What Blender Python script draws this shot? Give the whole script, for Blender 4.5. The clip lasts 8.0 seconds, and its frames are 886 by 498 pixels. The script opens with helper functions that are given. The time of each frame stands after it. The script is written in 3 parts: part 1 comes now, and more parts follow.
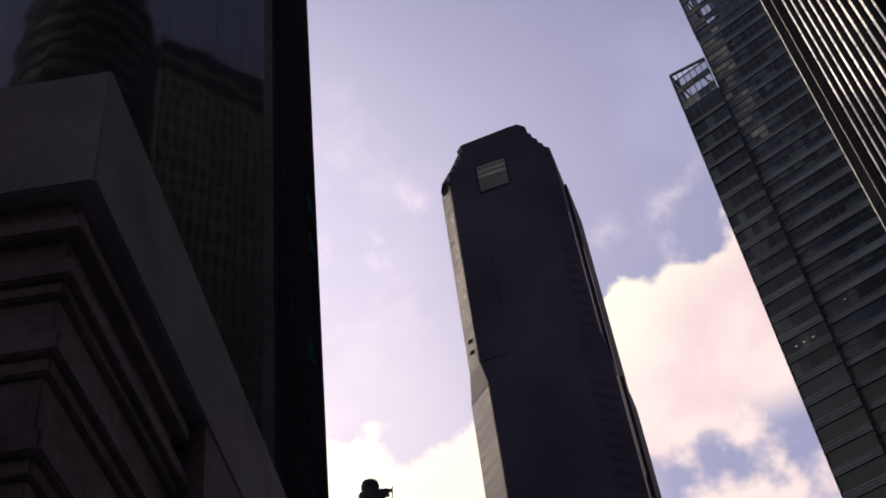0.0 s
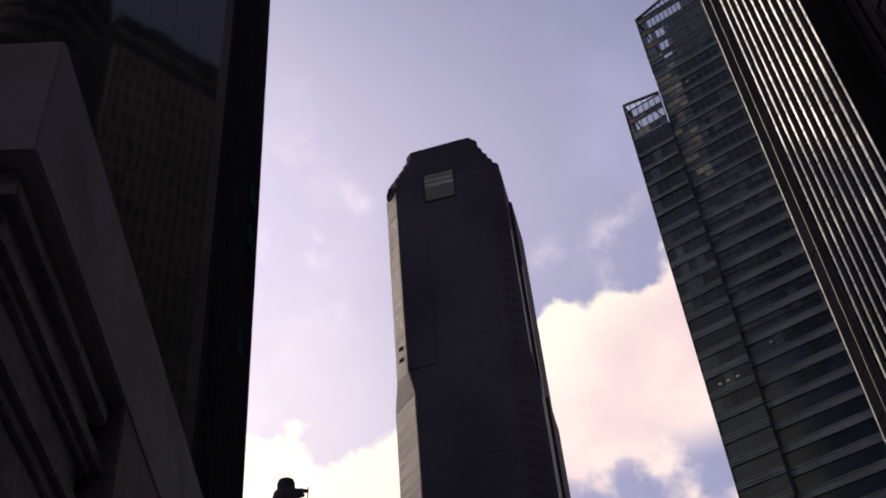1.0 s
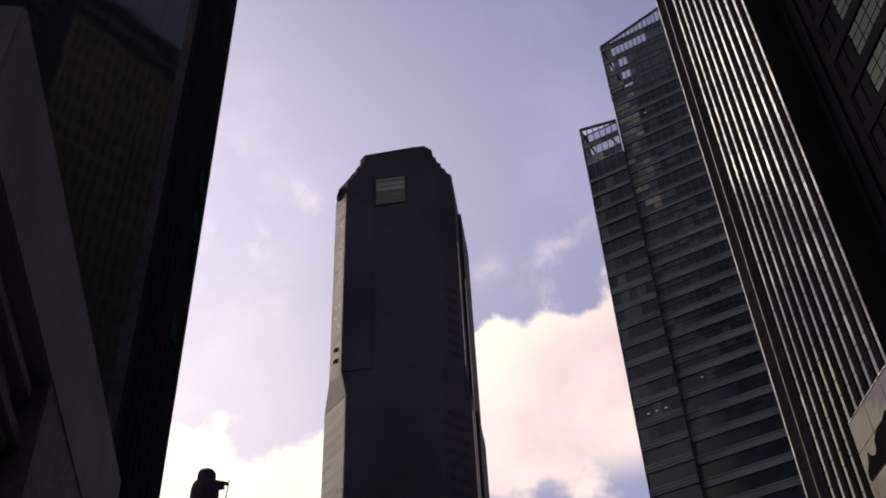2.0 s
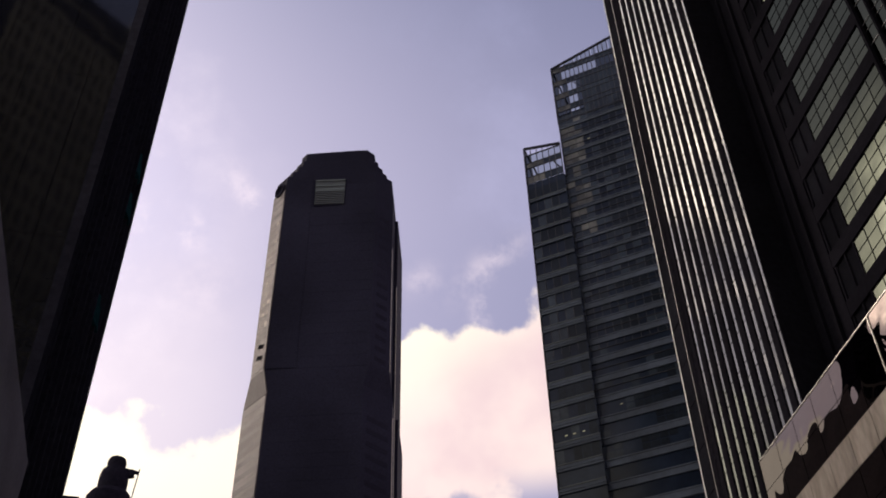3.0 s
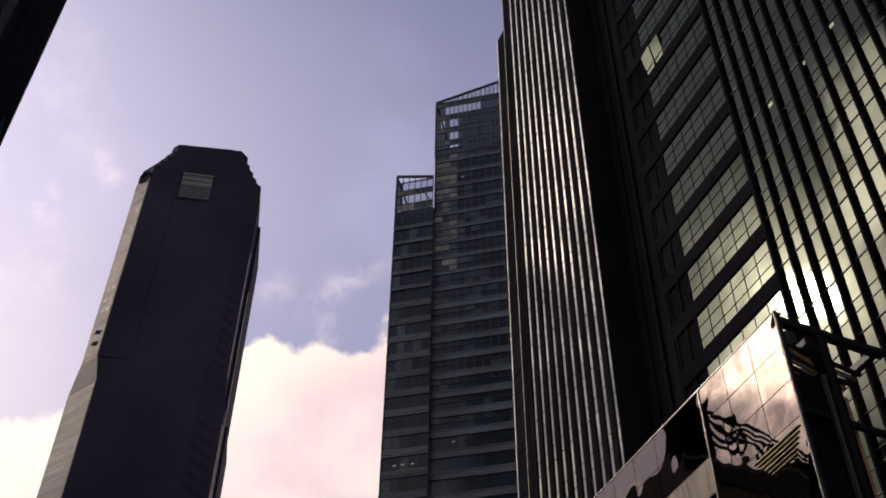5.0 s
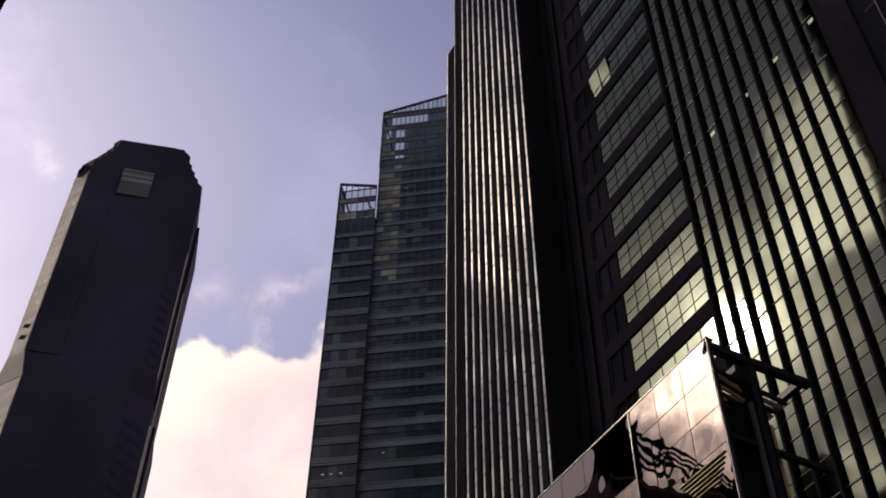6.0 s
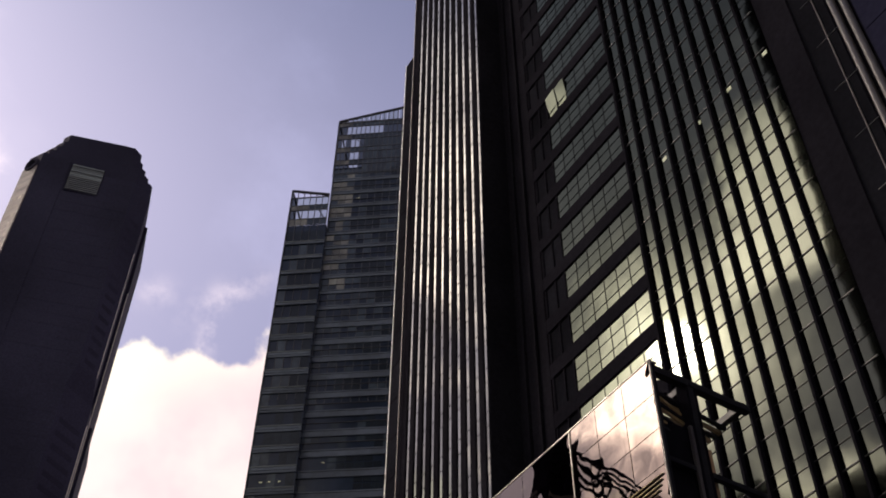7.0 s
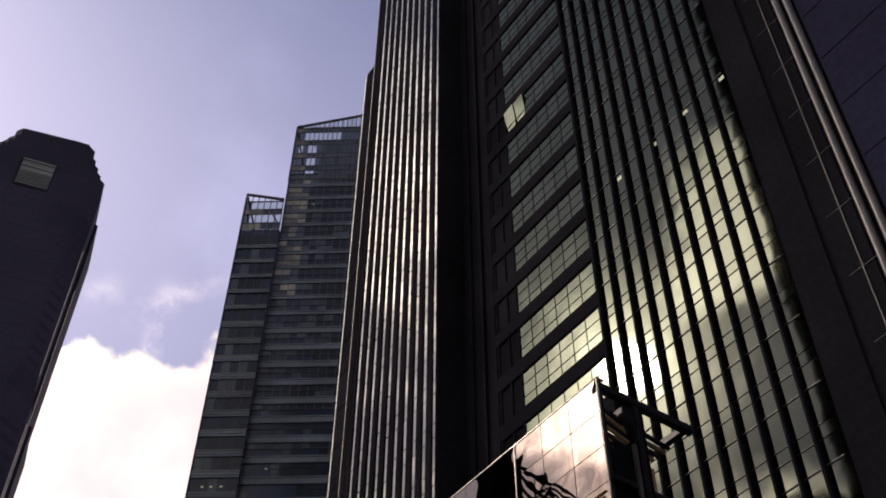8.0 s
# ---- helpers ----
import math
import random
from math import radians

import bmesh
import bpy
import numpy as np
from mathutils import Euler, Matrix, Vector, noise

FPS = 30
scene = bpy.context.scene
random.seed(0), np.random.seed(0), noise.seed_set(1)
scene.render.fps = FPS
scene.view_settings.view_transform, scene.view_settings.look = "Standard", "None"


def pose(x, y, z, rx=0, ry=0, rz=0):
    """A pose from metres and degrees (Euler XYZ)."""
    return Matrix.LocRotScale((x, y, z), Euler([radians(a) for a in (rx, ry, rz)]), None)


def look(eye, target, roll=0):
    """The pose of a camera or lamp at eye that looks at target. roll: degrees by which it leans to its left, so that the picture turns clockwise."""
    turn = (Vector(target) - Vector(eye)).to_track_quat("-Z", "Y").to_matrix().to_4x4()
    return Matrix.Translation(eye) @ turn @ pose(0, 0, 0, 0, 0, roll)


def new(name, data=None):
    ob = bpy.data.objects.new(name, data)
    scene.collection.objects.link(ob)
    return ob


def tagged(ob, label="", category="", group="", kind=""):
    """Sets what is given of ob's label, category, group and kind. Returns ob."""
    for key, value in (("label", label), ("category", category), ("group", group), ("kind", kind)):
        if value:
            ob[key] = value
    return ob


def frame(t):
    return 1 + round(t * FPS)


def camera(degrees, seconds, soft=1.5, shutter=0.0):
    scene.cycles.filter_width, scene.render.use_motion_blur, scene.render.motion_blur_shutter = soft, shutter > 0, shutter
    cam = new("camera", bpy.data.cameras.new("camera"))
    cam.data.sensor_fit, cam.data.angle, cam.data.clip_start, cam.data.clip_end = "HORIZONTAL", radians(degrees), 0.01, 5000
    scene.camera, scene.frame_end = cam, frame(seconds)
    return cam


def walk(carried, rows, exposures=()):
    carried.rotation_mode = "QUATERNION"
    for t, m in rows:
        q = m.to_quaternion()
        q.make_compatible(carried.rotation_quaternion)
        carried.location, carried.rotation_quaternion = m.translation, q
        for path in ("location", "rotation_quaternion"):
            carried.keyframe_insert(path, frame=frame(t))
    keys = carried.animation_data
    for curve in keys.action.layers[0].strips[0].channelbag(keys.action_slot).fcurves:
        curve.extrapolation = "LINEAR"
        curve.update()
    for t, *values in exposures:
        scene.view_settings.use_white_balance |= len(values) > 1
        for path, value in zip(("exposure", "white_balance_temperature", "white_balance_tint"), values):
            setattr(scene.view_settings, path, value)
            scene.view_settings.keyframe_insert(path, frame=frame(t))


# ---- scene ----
# The street runs along +y; the eye stands still at 1.6 m and turns.
cam = camera(43.64, 8.0, soft=1.85)
ROWS = [
    (0.0, 133.802, 6.283, 6.288), (0.5, 133.739, 5.275, 3.174), (1.0, 133.656, 4.366, 0.136), (1.5, 133.648, 3.229, -2.927),
    (3.0, 134.004, 0.942, -11.75), (3.5, 134.221, 0.409, -15.216), (4.0, 134.486, -0.013, -18.222), (4.5, 134.856, -0.356, -20.854),
    (6.0, 135.849, -0.317, -27.549), (6.5, 136.185, -0.308, -29.44), (7.0, 136.528, -0.277, -31.255), (7.5, 136.851, -0.214, -32.999),
    (8.0, 137.096, -0.105, -34.608),
]
walk(cam, [(t, pose(0, 0, 1.6, a, b, c)) for t, a, b, c in ROWS], exposures=[(0, -0.03, 6640, 14.5), (4.5, -0.03, 6640, 14.5), (6, 0.04, 6640, 14.5), (7, 0.16, 6640, 14.5), (8, 0.30, 6640, 14.5)])

# ---- sky and sun ----
SUN_AZ, SUN_EL = radians(-47.0), radians(40.3)
world = bpy.data.worlds.new("sky")
scene.world = world
world.use_nodes = True
wt = world.node_tree
wt.nodes.clear()


def wn(kind, **props):
    n = wt.nodes.new(kind)
    for k, v in props.items():
        if k == "op":
            n.operation = v
        elif k == "blend":
            n.blend_type = v
    return n


def wlink(a, b):
    wt.links.new(a, b)


def wmath(op, a, b=None, clamp=False):
    n = wn("ShaderNodeMath", op=op)
    n.use_clamp = clamp
    for i, v in enumerate((a, b)):
        if v is None:
            continue
        if isinstance(v, (int, float)):
            n.inputs[i].default_value = v
        else:
            wlink(v, n.inputs[i])
    return n.outputs[0]


def wnoise(vec, scale, detail, rough=0.55):
    n = wn("ShaderNodeTexNoise")
    n.inputs["Scale"].default_value = scale
    n.inputs["Detail"].default_value = detail
    n.inputs["Roughness"].default_value = rough
    wlink(vec, n.inputs["Vector"])
    return n.outputs["Fac"]


def wstep(v, lo, hi):
    n = wn("ShaderNodeMapRange")
    n.interpolation_type = "SMOOTHSTEP"
    wlink(v, n.inputs["Value"])
    n.inputs["From Min"].default_value, n.inputs["From Max"].default_value = lo, hi
    return n.outputs["Result"]


def wmix(fac, a, b):
    n = wn("ShaderNodeMix")
    n.data_type = "RGBA"
    wlink(fac, n.inputs["Factor"])
    for sock, v in ((n.inputs[6], a), (n.inputs[7], b)):
        if isinstance(v, tuple):
            sock.default_value = (*v, 1)
        else:
            wlink(v, sock)
    return n.outputs[2]


sky = wn("ShaderNodeTexSky")
sky.sky_type, sky.sun_disc = "NISHITA", False
sky.sun_elevation, sky.sun_rotation = SUN_EL, SUN_AZ
sky.air_density, sky.dust_density, sky.ozone_density = 1.0, 2.0, 2.5
coord = wn("ShaderNodeTexCoord").outputs["Generated"]
sep = wn("ShaderNodeSeparateXYZ")
wlink(coord, sep.inputs[0])
elev = wmath("MULTIPLY", wmath("ARCSINE", sep.outputs[2]), 57.2958)
azim = wmath("MULTIPLY", wmath("ARCTAN2", sep.outputs[0], sep.outputs[1]), 57.2958)
# the cumulus bank: its top climbs slowly from west to east, and is ragged
bank = wmath("ADD", wmath("MULTIPLY", wstep(azim, -3.0, 17.0), 8.2), 33.6)
puff = wmath("MULTIPLY", wmath("SUBTRACT", wnoise(coord, 16, 7, 0.5), 0.5), 9.0)
lump = wmath("MULTIPLY", wmath("SUBTRACT", wnoise(coord, 5, 2, 0.5), 0.5), 4.0)
depth = wmath("SUBTRACT", wmath("ADD", wmath("ADD", bank, puff), lump), elev)
cumulus = wstep(depth, -0.25, 0.9)
gaps = wstep(wnoise(coord, 6.5, 5, 0.55), 0.43, 0.53)
cumulus = wmath("MULTIPLY", cumulus, wmath("MAXIMUM", wmath("MAXIMUM", gaps, wstep(elev, 30.5, 33.0)), wmath("SUBTRACT", 1.0, wstep(azim, 7.0, 11.0))))
veil = wmath("MULTIPLY", wstep(wnoise(coord, 4.0, 6, 0.6), 0.46, 0.75), 0.75)
tatter = wstep(wnoise(coord, 26.0, 8, 0.62), 0.38, 0.68)
wisps = None
for az0, el0, ra, re, lean, weight in ((-1.7, 46.1, 1.7, 0.8, -0.5, 0.8), (-5.1, 43.7, 1.0, 0.8, 0.0, 1.0), (-8.1, 43.9, 1.0, 0.9, 0.0, 0.7), (-9.3, 41.9, 1.6, 1.2, 0.0, 0.7),
                                       (15.8, 43.0, 2.3, 0.8, 0.45, 0.7), (15.2, 40.8, 0.7, 1.1, 0.3, 0.9), (11.1, 42.4, 1.3, 0.7, 0.0, 0.5), (-4.0, 41.0, 2.5, 1.5, 0.0, 0.3)):
    da = wmath("SUBTRACT", azim, az0)
    de = wmath("SUBTRACT", wmath("SUBTRACT", elev, el0), wmath("MULTIPLY", da, lean))
    far = wmath("ADD", wmath("POWER", wmath("DIVIDE", da, ra), 2.0), wmath("POWER", wmath("DIVIDE", de, re), 2.0))
    puffy = wmath("MULTIPLY", wmath("MULTIPLY", wmath("POWER", 2.4, wmath("MULTIPLY", far, -1.0)), tatter), weight * 1.3)
    wisps = puffy if wisps is None else wmath("MAXIMUM", wisps, puffy)
tint = wn("ShaderNodeMix", blend="MULTIPLY")
tint.data_type = "RGBA"
tint.inputs[0].default_value = 1.0
wlink(sky.outputs[0], tint.inputs[6])
tint.inputs[7].default_value = (1.25, 0.98, 1.02, 1)
SKY = 0.089
near_sun = wn("ShaderNodeVectorMath")
near_sun.operation = "DOT_PRODUCT"
wlink(coord, near_sun.inputs[0])
near_sun.inputs[1].default_value = (math.sin(SUN_AZ) * math.cos(SUN_EL), math.cos(SUN_AZ) * math.cos(SUN_EL), math.sin(SUN_EL))
toward = wmath("MAXIMUM", near_sun.outputs["Value"], 0.0)
aureole = wmath("MULTIPLY", wmath("POWER", toward, 190.0), 3.2)
core = wmath("ADD", wmath("MULTIPLY", wmath("POWER", toward, 600.0), 30.0), aureole)
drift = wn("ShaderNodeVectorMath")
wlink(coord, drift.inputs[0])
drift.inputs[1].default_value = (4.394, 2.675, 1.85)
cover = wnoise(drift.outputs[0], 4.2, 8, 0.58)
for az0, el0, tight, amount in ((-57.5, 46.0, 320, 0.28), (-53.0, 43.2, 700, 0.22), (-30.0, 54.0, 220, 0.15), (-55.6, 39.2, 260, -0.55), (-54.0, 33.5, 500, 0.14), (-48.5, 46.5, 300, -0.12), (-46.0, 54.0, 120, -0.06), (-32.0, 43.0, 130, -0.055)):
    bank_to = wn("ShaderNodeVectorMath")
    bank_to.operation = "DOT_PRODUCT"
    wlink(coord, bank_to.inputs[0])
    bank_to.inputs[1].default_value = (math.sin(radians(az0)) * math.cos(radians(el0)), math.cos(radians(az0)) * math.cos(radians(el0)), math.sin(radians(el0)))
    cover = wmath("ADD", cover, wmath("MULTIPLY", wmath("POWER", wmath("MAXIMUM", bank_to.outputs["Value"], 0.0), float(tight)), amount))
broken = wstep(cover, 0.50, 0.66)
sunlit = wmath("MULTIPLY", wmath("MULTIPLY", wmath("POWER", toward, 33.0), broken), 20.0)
haze = wmath("ADD", wmath("MULTIPLY", wmath("POWER", toward, 6.0), 0.4), 1.0)
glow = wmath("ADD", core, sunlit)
base = wmix(wmath("ADD", wmath("MULTIPLY", veil, 0.45), 0.42), tint.outputs[2], (5.0, 5.2, 8.0))
base = wmix(wmath("MULTIPLY", wmath("POWER", toward, 5.0), 1.0, True), base, (9.3, 8.7, 10.2))
low = wmath("MULTIPLY", wmath("SUBTRACT", 1.0, wstep(elev, 34.0, 47.0)), wmath("SUBTRACT", 1.0, wstep(azim, -7.0, 9.0)))
base = wmix(wmath("MULTIPLY", low, 0.75), base, (9.8, 8.9, 9.6))
base = wmix(wmath("MULTIPLY", wisps, 0.55), base, (11.2, 9.9, 10.6))
shade = wnoise(coord, 9, 4, 0.5)
rosy = wmix(wstep(shade, 0.35, 0.62), (10.0, 7.9, 8.1), (11.5, 9.7, 9.2))
cloud = wmix(wstep(wmath("SUBTRACT", azim, wmath("MULTIPLY", wmath("SUBTRACT", elev, 36.0), 2.0)), 0.0, 16.0), (13.0, 12.4, 10.2), rosy)
hazy = wn("ShaderNodeVectorMath")
hazy.operation = "SCALE"
wlink(wmix(cumulus, base, cloud), hazy.inputs[0])
wlink(haze, hazy.inputs["Scale"])
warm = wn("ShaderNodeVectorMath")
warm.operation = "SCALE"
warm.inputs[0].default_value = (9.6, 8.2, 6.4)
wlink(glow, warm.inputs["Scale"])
total = wn("ShaderNodeVectorMath")
wlink(hazy.outputs["Vector"], total.inputs[0])
wlink(warm.outputs["Vector"], total.inputs[1])
col = total.outputs["Vector"]
bg = wn("ShaderNodeBackground")
bg.inputs["Strength"].default_value = SKY
deep = wn("ShaderNodeMix", blend="MULTIPLY")
deep.data_type = "RGBA"
wlink(wstep(elev, 44.0, 66.0), deep.inputs[0])
wlink(col, deep.inputs[6])
deep.inputs[7].default_value = (0.50, 0.56, 0.64, 1)
wlink(deep.outputs[2], bg.inputs["Color"])
wout = wn("ShaderNodeOutputWorld")
wlink(bg.outputs[0], wout.inputs[0])

sun = new("sun", bpy.data.lights.new("sun", "SUN"))
sun.data.energy, sun.data.angle, sun.data.color = 0.55, radians(2.6), (1.0, 0.88, 0.72)
sun.matrix_world = look((0, 0, 300), (-300 * math.sin(SUN_AZ) * math.cos(SUN_EL), -300 * math.cos(SUN_AZ) * math.cos(SUN_EL), 300 - 300 * math.sin(SUN_EL)))


# ---- materials ----
def material(name, base, rough=0.6, metal=0.0, spec=0.5, grain=0.15, scale=3.0, bump=0.0, bump_scale=8.0, stain=0.2, stain_scale=0.15, stretch=(1, 1, 1), wave=0.0, wave_scale=0.5, vary=0.0, shared=False):
    m = bpy.data.materials.new(name)
    m.use_nodes = True
    nt = m.node_tree
    p = nt.nodes["Principled BSDF"]
    p.inputs["Roughness"].default_value = rough
    p.inputs["Metallic"].default_value = metal
    p.inputs["Specular IOR Level"].default_value = spec
    tc = nt.nodes.new("ShaderNodeTexCoord")
    mp = nt.nodes.new("ShaderNodeMapping")
    mp.inputs["Scale"].default_value = stretch
    place = nt.nodes.new("ShaderNodeNewGeometry").outputs["Position"] if shared else tc.outputs["Object"]
    nt.links.new(place, mp.inputs["Vector"])

    def nz(sc, detail):
        n = nt.nodes.new("ShaderNodeTexNoise")
        n.inputs["Scale"].default_value = sc
        n.inputs["Detail"].default_value = detail
        nt.links.new(mp.outputs[0], n.inputs["Vector"])
        return n.outputs["Fac"]

    def span(v, lo, hi):
        n = nt.nodes.new("ShaderNodeMapRange")
        nt.links.new(v, n.inputs["Value"])
        n.inputs["From Min"].default_value, n.inputs["From Max"].default_value = 0.3, 0.7
        n.inputs["To Min"].default_value, n.inputs["To Max"].default_value = lo, hi
        return n.outputs["Result"]

    def mul(a, b):
        n = nt.nodes.new("ShaderNodeMath")
        n.operation = "MULTIPLY"
        nt.links.new(a, n.inputs[0])
        nt.links.new(b, n.inputs[1])
        return n.outputs[0]

    k = mul(span(nz(scale, 6), 1 - grain, 1 + grain), span(nz(stain_scale, 4), 1 - stain, 1 + stain))
    if vary:
        oi = nt.nodes.new("ShaderNodeObjectInfo")
        r = nt.nodes.new("ShaderNodeMapRange")
        nt.links.new(oi.outputs["Random"], r.inputs["Value"])
        r.inputs["To Min"].default_value, r.inputs["To Max"].default_value = 1 - vary, 1 + vary
        k = mul(k, r.outputs["Result"])
    c = nt.nodes.new("ShaderNodeVectorMath")
    c.operation = "SCALE"
    c.inputs[0].default_value = base
    nt.links.new(k, c.inputs["Scale"])
    nt.links.new(c.outputs["Vector"], p.inputs["Base Color"])
    last = None
    for strength, sc, det in ((bump, bump_scale, 5), (wave, wave_scale, 1)):
        if strength:
            b = nt.nodes.new("ShaderNodeBump")
            b.inputs["Strength"].default_value = strength
            b.inputs["Distance"].default_value = 0.02 if strength == bump else 0.1
            nt.links.new(nz(sc, det), b.inputs["Height"])
            if last:
                nt.links.new(last, b.inputs["Normal"])
            last = b.outputs["Normal"]
    if last:
        nt.links.new(last, p.inputs["Normal"])
    return m


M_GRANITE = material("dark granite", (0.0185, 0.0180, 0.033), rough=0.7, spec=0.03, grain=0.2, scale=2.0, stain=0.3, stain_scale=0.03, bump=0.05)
M_GRANITE2 = material("darker granite", (0.0145, 0.014, 0.026), rough=0.7, spec=0.03, grain=0.2, stain=0.2, stain_scale=0.05)
# the chamfer's sunlight is put into these two lighter tones
M_SUNLIT_GRANITE = material("sunlit-toned granite", (0.135, 0.114, 0.118), rough=0.58, spec=0.28, grain=0.12, scale=2.0, stain=0.35, stain_scale=0.06, bump=0.1, vary=0.2)
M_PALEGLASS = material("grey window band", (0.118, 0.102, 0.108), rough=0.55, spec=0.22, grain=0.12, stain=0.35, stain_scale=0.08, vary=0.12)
M_LOUVRE = material("grey aluminium louvre", (0.062, 0.074, 0.078), rough=0.5, metal=0.1, grain=0.1, stain=0.15, vary=0.25)
M_BLUEGLASS = material("blue-green curtain glass", (0.013, 0.019, 0.033), rough=0.14, spec=0.16, grain=0.2, scale=0.4, stain=0.45, stain_scale=0.09, wave=0.06, wave_scale=0.4)
M_BLIND = material("glass with pale blinds behind", (0.10, 0.10, 0.092), rough=0.2, spec=0.28, grain=0.25, scale=0.8, stain=0.5, stain_scale=0.12, vary=0.4)
M_SLAT = material("dull aluminium slat", (0.042, 0.047, 0.053), rough=0.5, metal=0.1, grain=0.1, stain=0.2, vary=0.25)
M_DIM = material("glass with half-drawn blinds", (0.022, 0.031, 0.042), rough=0.2, spec=0.26, grain=0.25, scale=0.8, stain=0.4, stain_scale=0.12, vary=0.35)
M_ROOM = material("unlit room glass", (0.010, 0.014, 0.020), rough=0.2, spec=0.15, grain=0.2, stain=0.3, vary=0.2)
M_BAND = material("grey aluminium spandrel", (0.053, 0.065, 0.087), rough=0.5, metal=0.2, spec=0.3, grain=0.15, scale=1.0, stain=0.35, stain_scale=0.15, vary=0.12)
M_STEEL = material("dark steel", (0.03, 0.03, 0.034), rough=0.45, metal=0.5, grain=0.2, stain=0.2)
M_BLACK = material("black metal panel", (0.0130, 0.0122, 0.0165), rough=0.85, spec=0.0, grain=0.2, stain=0.25)
# matte near-black; the dark reflections of return panes are put into it
M_RETURN = material("matte near-black glass tone", (0.012, 0.012, 0.016), rough=0.9, spec=0.0, grain=0.2, stain=0.3, stain_scale=0.1, vary=0.3)
M_RECESS = material("shadowed charcoal cladding", (0.043, 0.042, 0.056), rough=0.85, spec=0.0, grain=0.2, stain=0.3, stain_scale=0.1)
M_GOLD = material("bronze reflective glass", (0.0325, 0.0360, 0.0310), rough=0.045, metal=1.0, spec=0.1, grain=0.05, scale=0.6, stain=0.12, wave=0.07, wave_scale=0.5, vary=0.10, shared=True)
M_GOLD.node_tree.nodes["Principled BSDF"].inputs["Specular Tint"].default_value = (0.58, 0.61, 0.585, 1)
# its broad stain patches stand for mottled cloud reflections
M_SILVER = material("silver strip glass", (0.096, 0.101, 0.096), rough=0.05, metal=1.0, grain=0.08, stain=0.5, stain_scale=0.12, wave=0.12, wave_scale=0.4, vary=0.12, shared=True)
M_MIRROR = material("mirror panel", (0.083, 0.067, 0.063), rough=0.012, metal=1.0, grain=0.03, stain=0.08, wave=0.24, wave_scale=0.6, shared=True)
M_TAN_REFLECTION = material("streaked tan panel standing for a reflection", (0.30, 0.25, 0.21), rough=0.6, spec=0.3, grain=0.2, scale=5.0, stain=0.35, stain_scale=1.2, stretch=(1, 1, 0.25), shared=True)
M_REFLECTED_SLAT = material("brass-toned slat standing for a reflection", (0.20, 0.155, 0.075), rough=0.35, metal=0.7, grain=0.15, stain=0.25)
M_NIGHT = material("near-black glass", (0.010, 0.011, 0.015), rough=0.05, spec=0.42, grain=0.2, stain=0.2, wave=0.055, wave_scale=0.5, vary=0.1, shared=True)
M_TEAL_GLINT = material("teal sky glint", (0.022, 0.085, 0.095), rough=0.6, spec=0.0, grain=0.2, stain=0.3)
M_NIGHT2 = material("navy cladding", (0.021, 0.021, 0.041), rough=0.7, spec=0.0, grain=0.15, stain=0.2, stain_scale=0.1)
M_RENDER = material("grey painted render", (0.265, 0.25, 0.29), rough=0.85, spec=0.2, grain=0.08, scale=5.0, stain=0.2, stain_scale=0.3, bump=0.15)
M_BROWN = material("brown-red stone moulding", (0.20, 0.165, 0.185), rough=0.85, spec=0.2, grain=0.2, scale=4.0, stain=0.3, stain_scale=0.4, bump=0.3)
M_COLUMN = material("brushed steel column", (0.07, 0.063, 0.062), rough=0.45, metal=0.4, grain=0.12, stain=0.2, stretch=(1, 1, 0.2))
M_WARMGLASS = material("warm window glass", (0.14, 0.112, 0.098), rough=0.4, metal=0.6, grain=0.1, stain=0.2, vary=0.5)
M_WHITE = material("white painted metal", (0.8, 0.78, 0.74), rough=0.5, grain=0.05, stain=0.1)
M_TRIM = material("polished steel trim", (0.30, 0.28, 0.26), rough=0.35, metal=0.8, grain=0.1, stain=0.2)
M_PAVING = material("grey paving", (0.16, 0.155, 0.15), rough=0.85, grain=0.2, scale=4.0, stain=0.25, stain_scale=0.2, bump=0.2)
M_CITY = material("weathered office cladding", (0.30, 0.28, 0.25), rough=0.7, grain=0.15, stain=0.25, stain_scale=0.1)
M_PILASTER = material("weathered cream pilaster", (0.42, 0.41, 0.31), rough=0.6, grain=0.15, stain=0.25, stain_scale=0.1)
M_SUN_GOLD = material("slat in sun-gold tone", (0.62, 0.45, 0.22), rough=0.4, metal=0.4, grain=0.2, stain=0.25)
M_WARM = material("varnished brown panel", (0.50, 0.31, 0.17), rough=0.4, grain=0.2, stain=0.25, stain_scale=0.5)
M_ROOF = material("dark lead roofing", (0.032, 0.030, 0.045), rough=0.8, spec=0.0, grain=0.2, stain=0.25)

M_LAMP = bpy.data.materials.new("lit office lamp")
M_LAMP.use_nodes = True
_p = M_LAMP.node_tree.nodes["Principled BSDF"]
_p.inputs["Base Color"].default_value = (0.06, 0.06, 0.05, 1)
_p.inputs["Emission Color"].default_value = (0.95, 0.95, 0.6, 1)
_p.inputs["Emission Strength"].default_value = 0.3

M_SCREEN = bpy.data.materials.new("clear roof screen glass")
M_SCREEN.use_nodes = True
_p = M_SCREEN.node_tree.nodes["Principled BSDF"]
_p.inputs["Base Color"].default_value = (0.60, 0.64, 0.64, 1)
_p.inputs["Roughness"].default_value = 0.02
_p.inputs["IOR"].default_value = 1.02
_p.inputs["Transmission Weight"].default_value = 1.0

M_TINT = M_SCREEN.copy()
M_TINT.name = "smoky roof screen glass"
M_TINT.node_tree.nodes["Principled BSDF"].inputs["Base Color"].default_value = (0.10, 0.112, 0.118, 1)


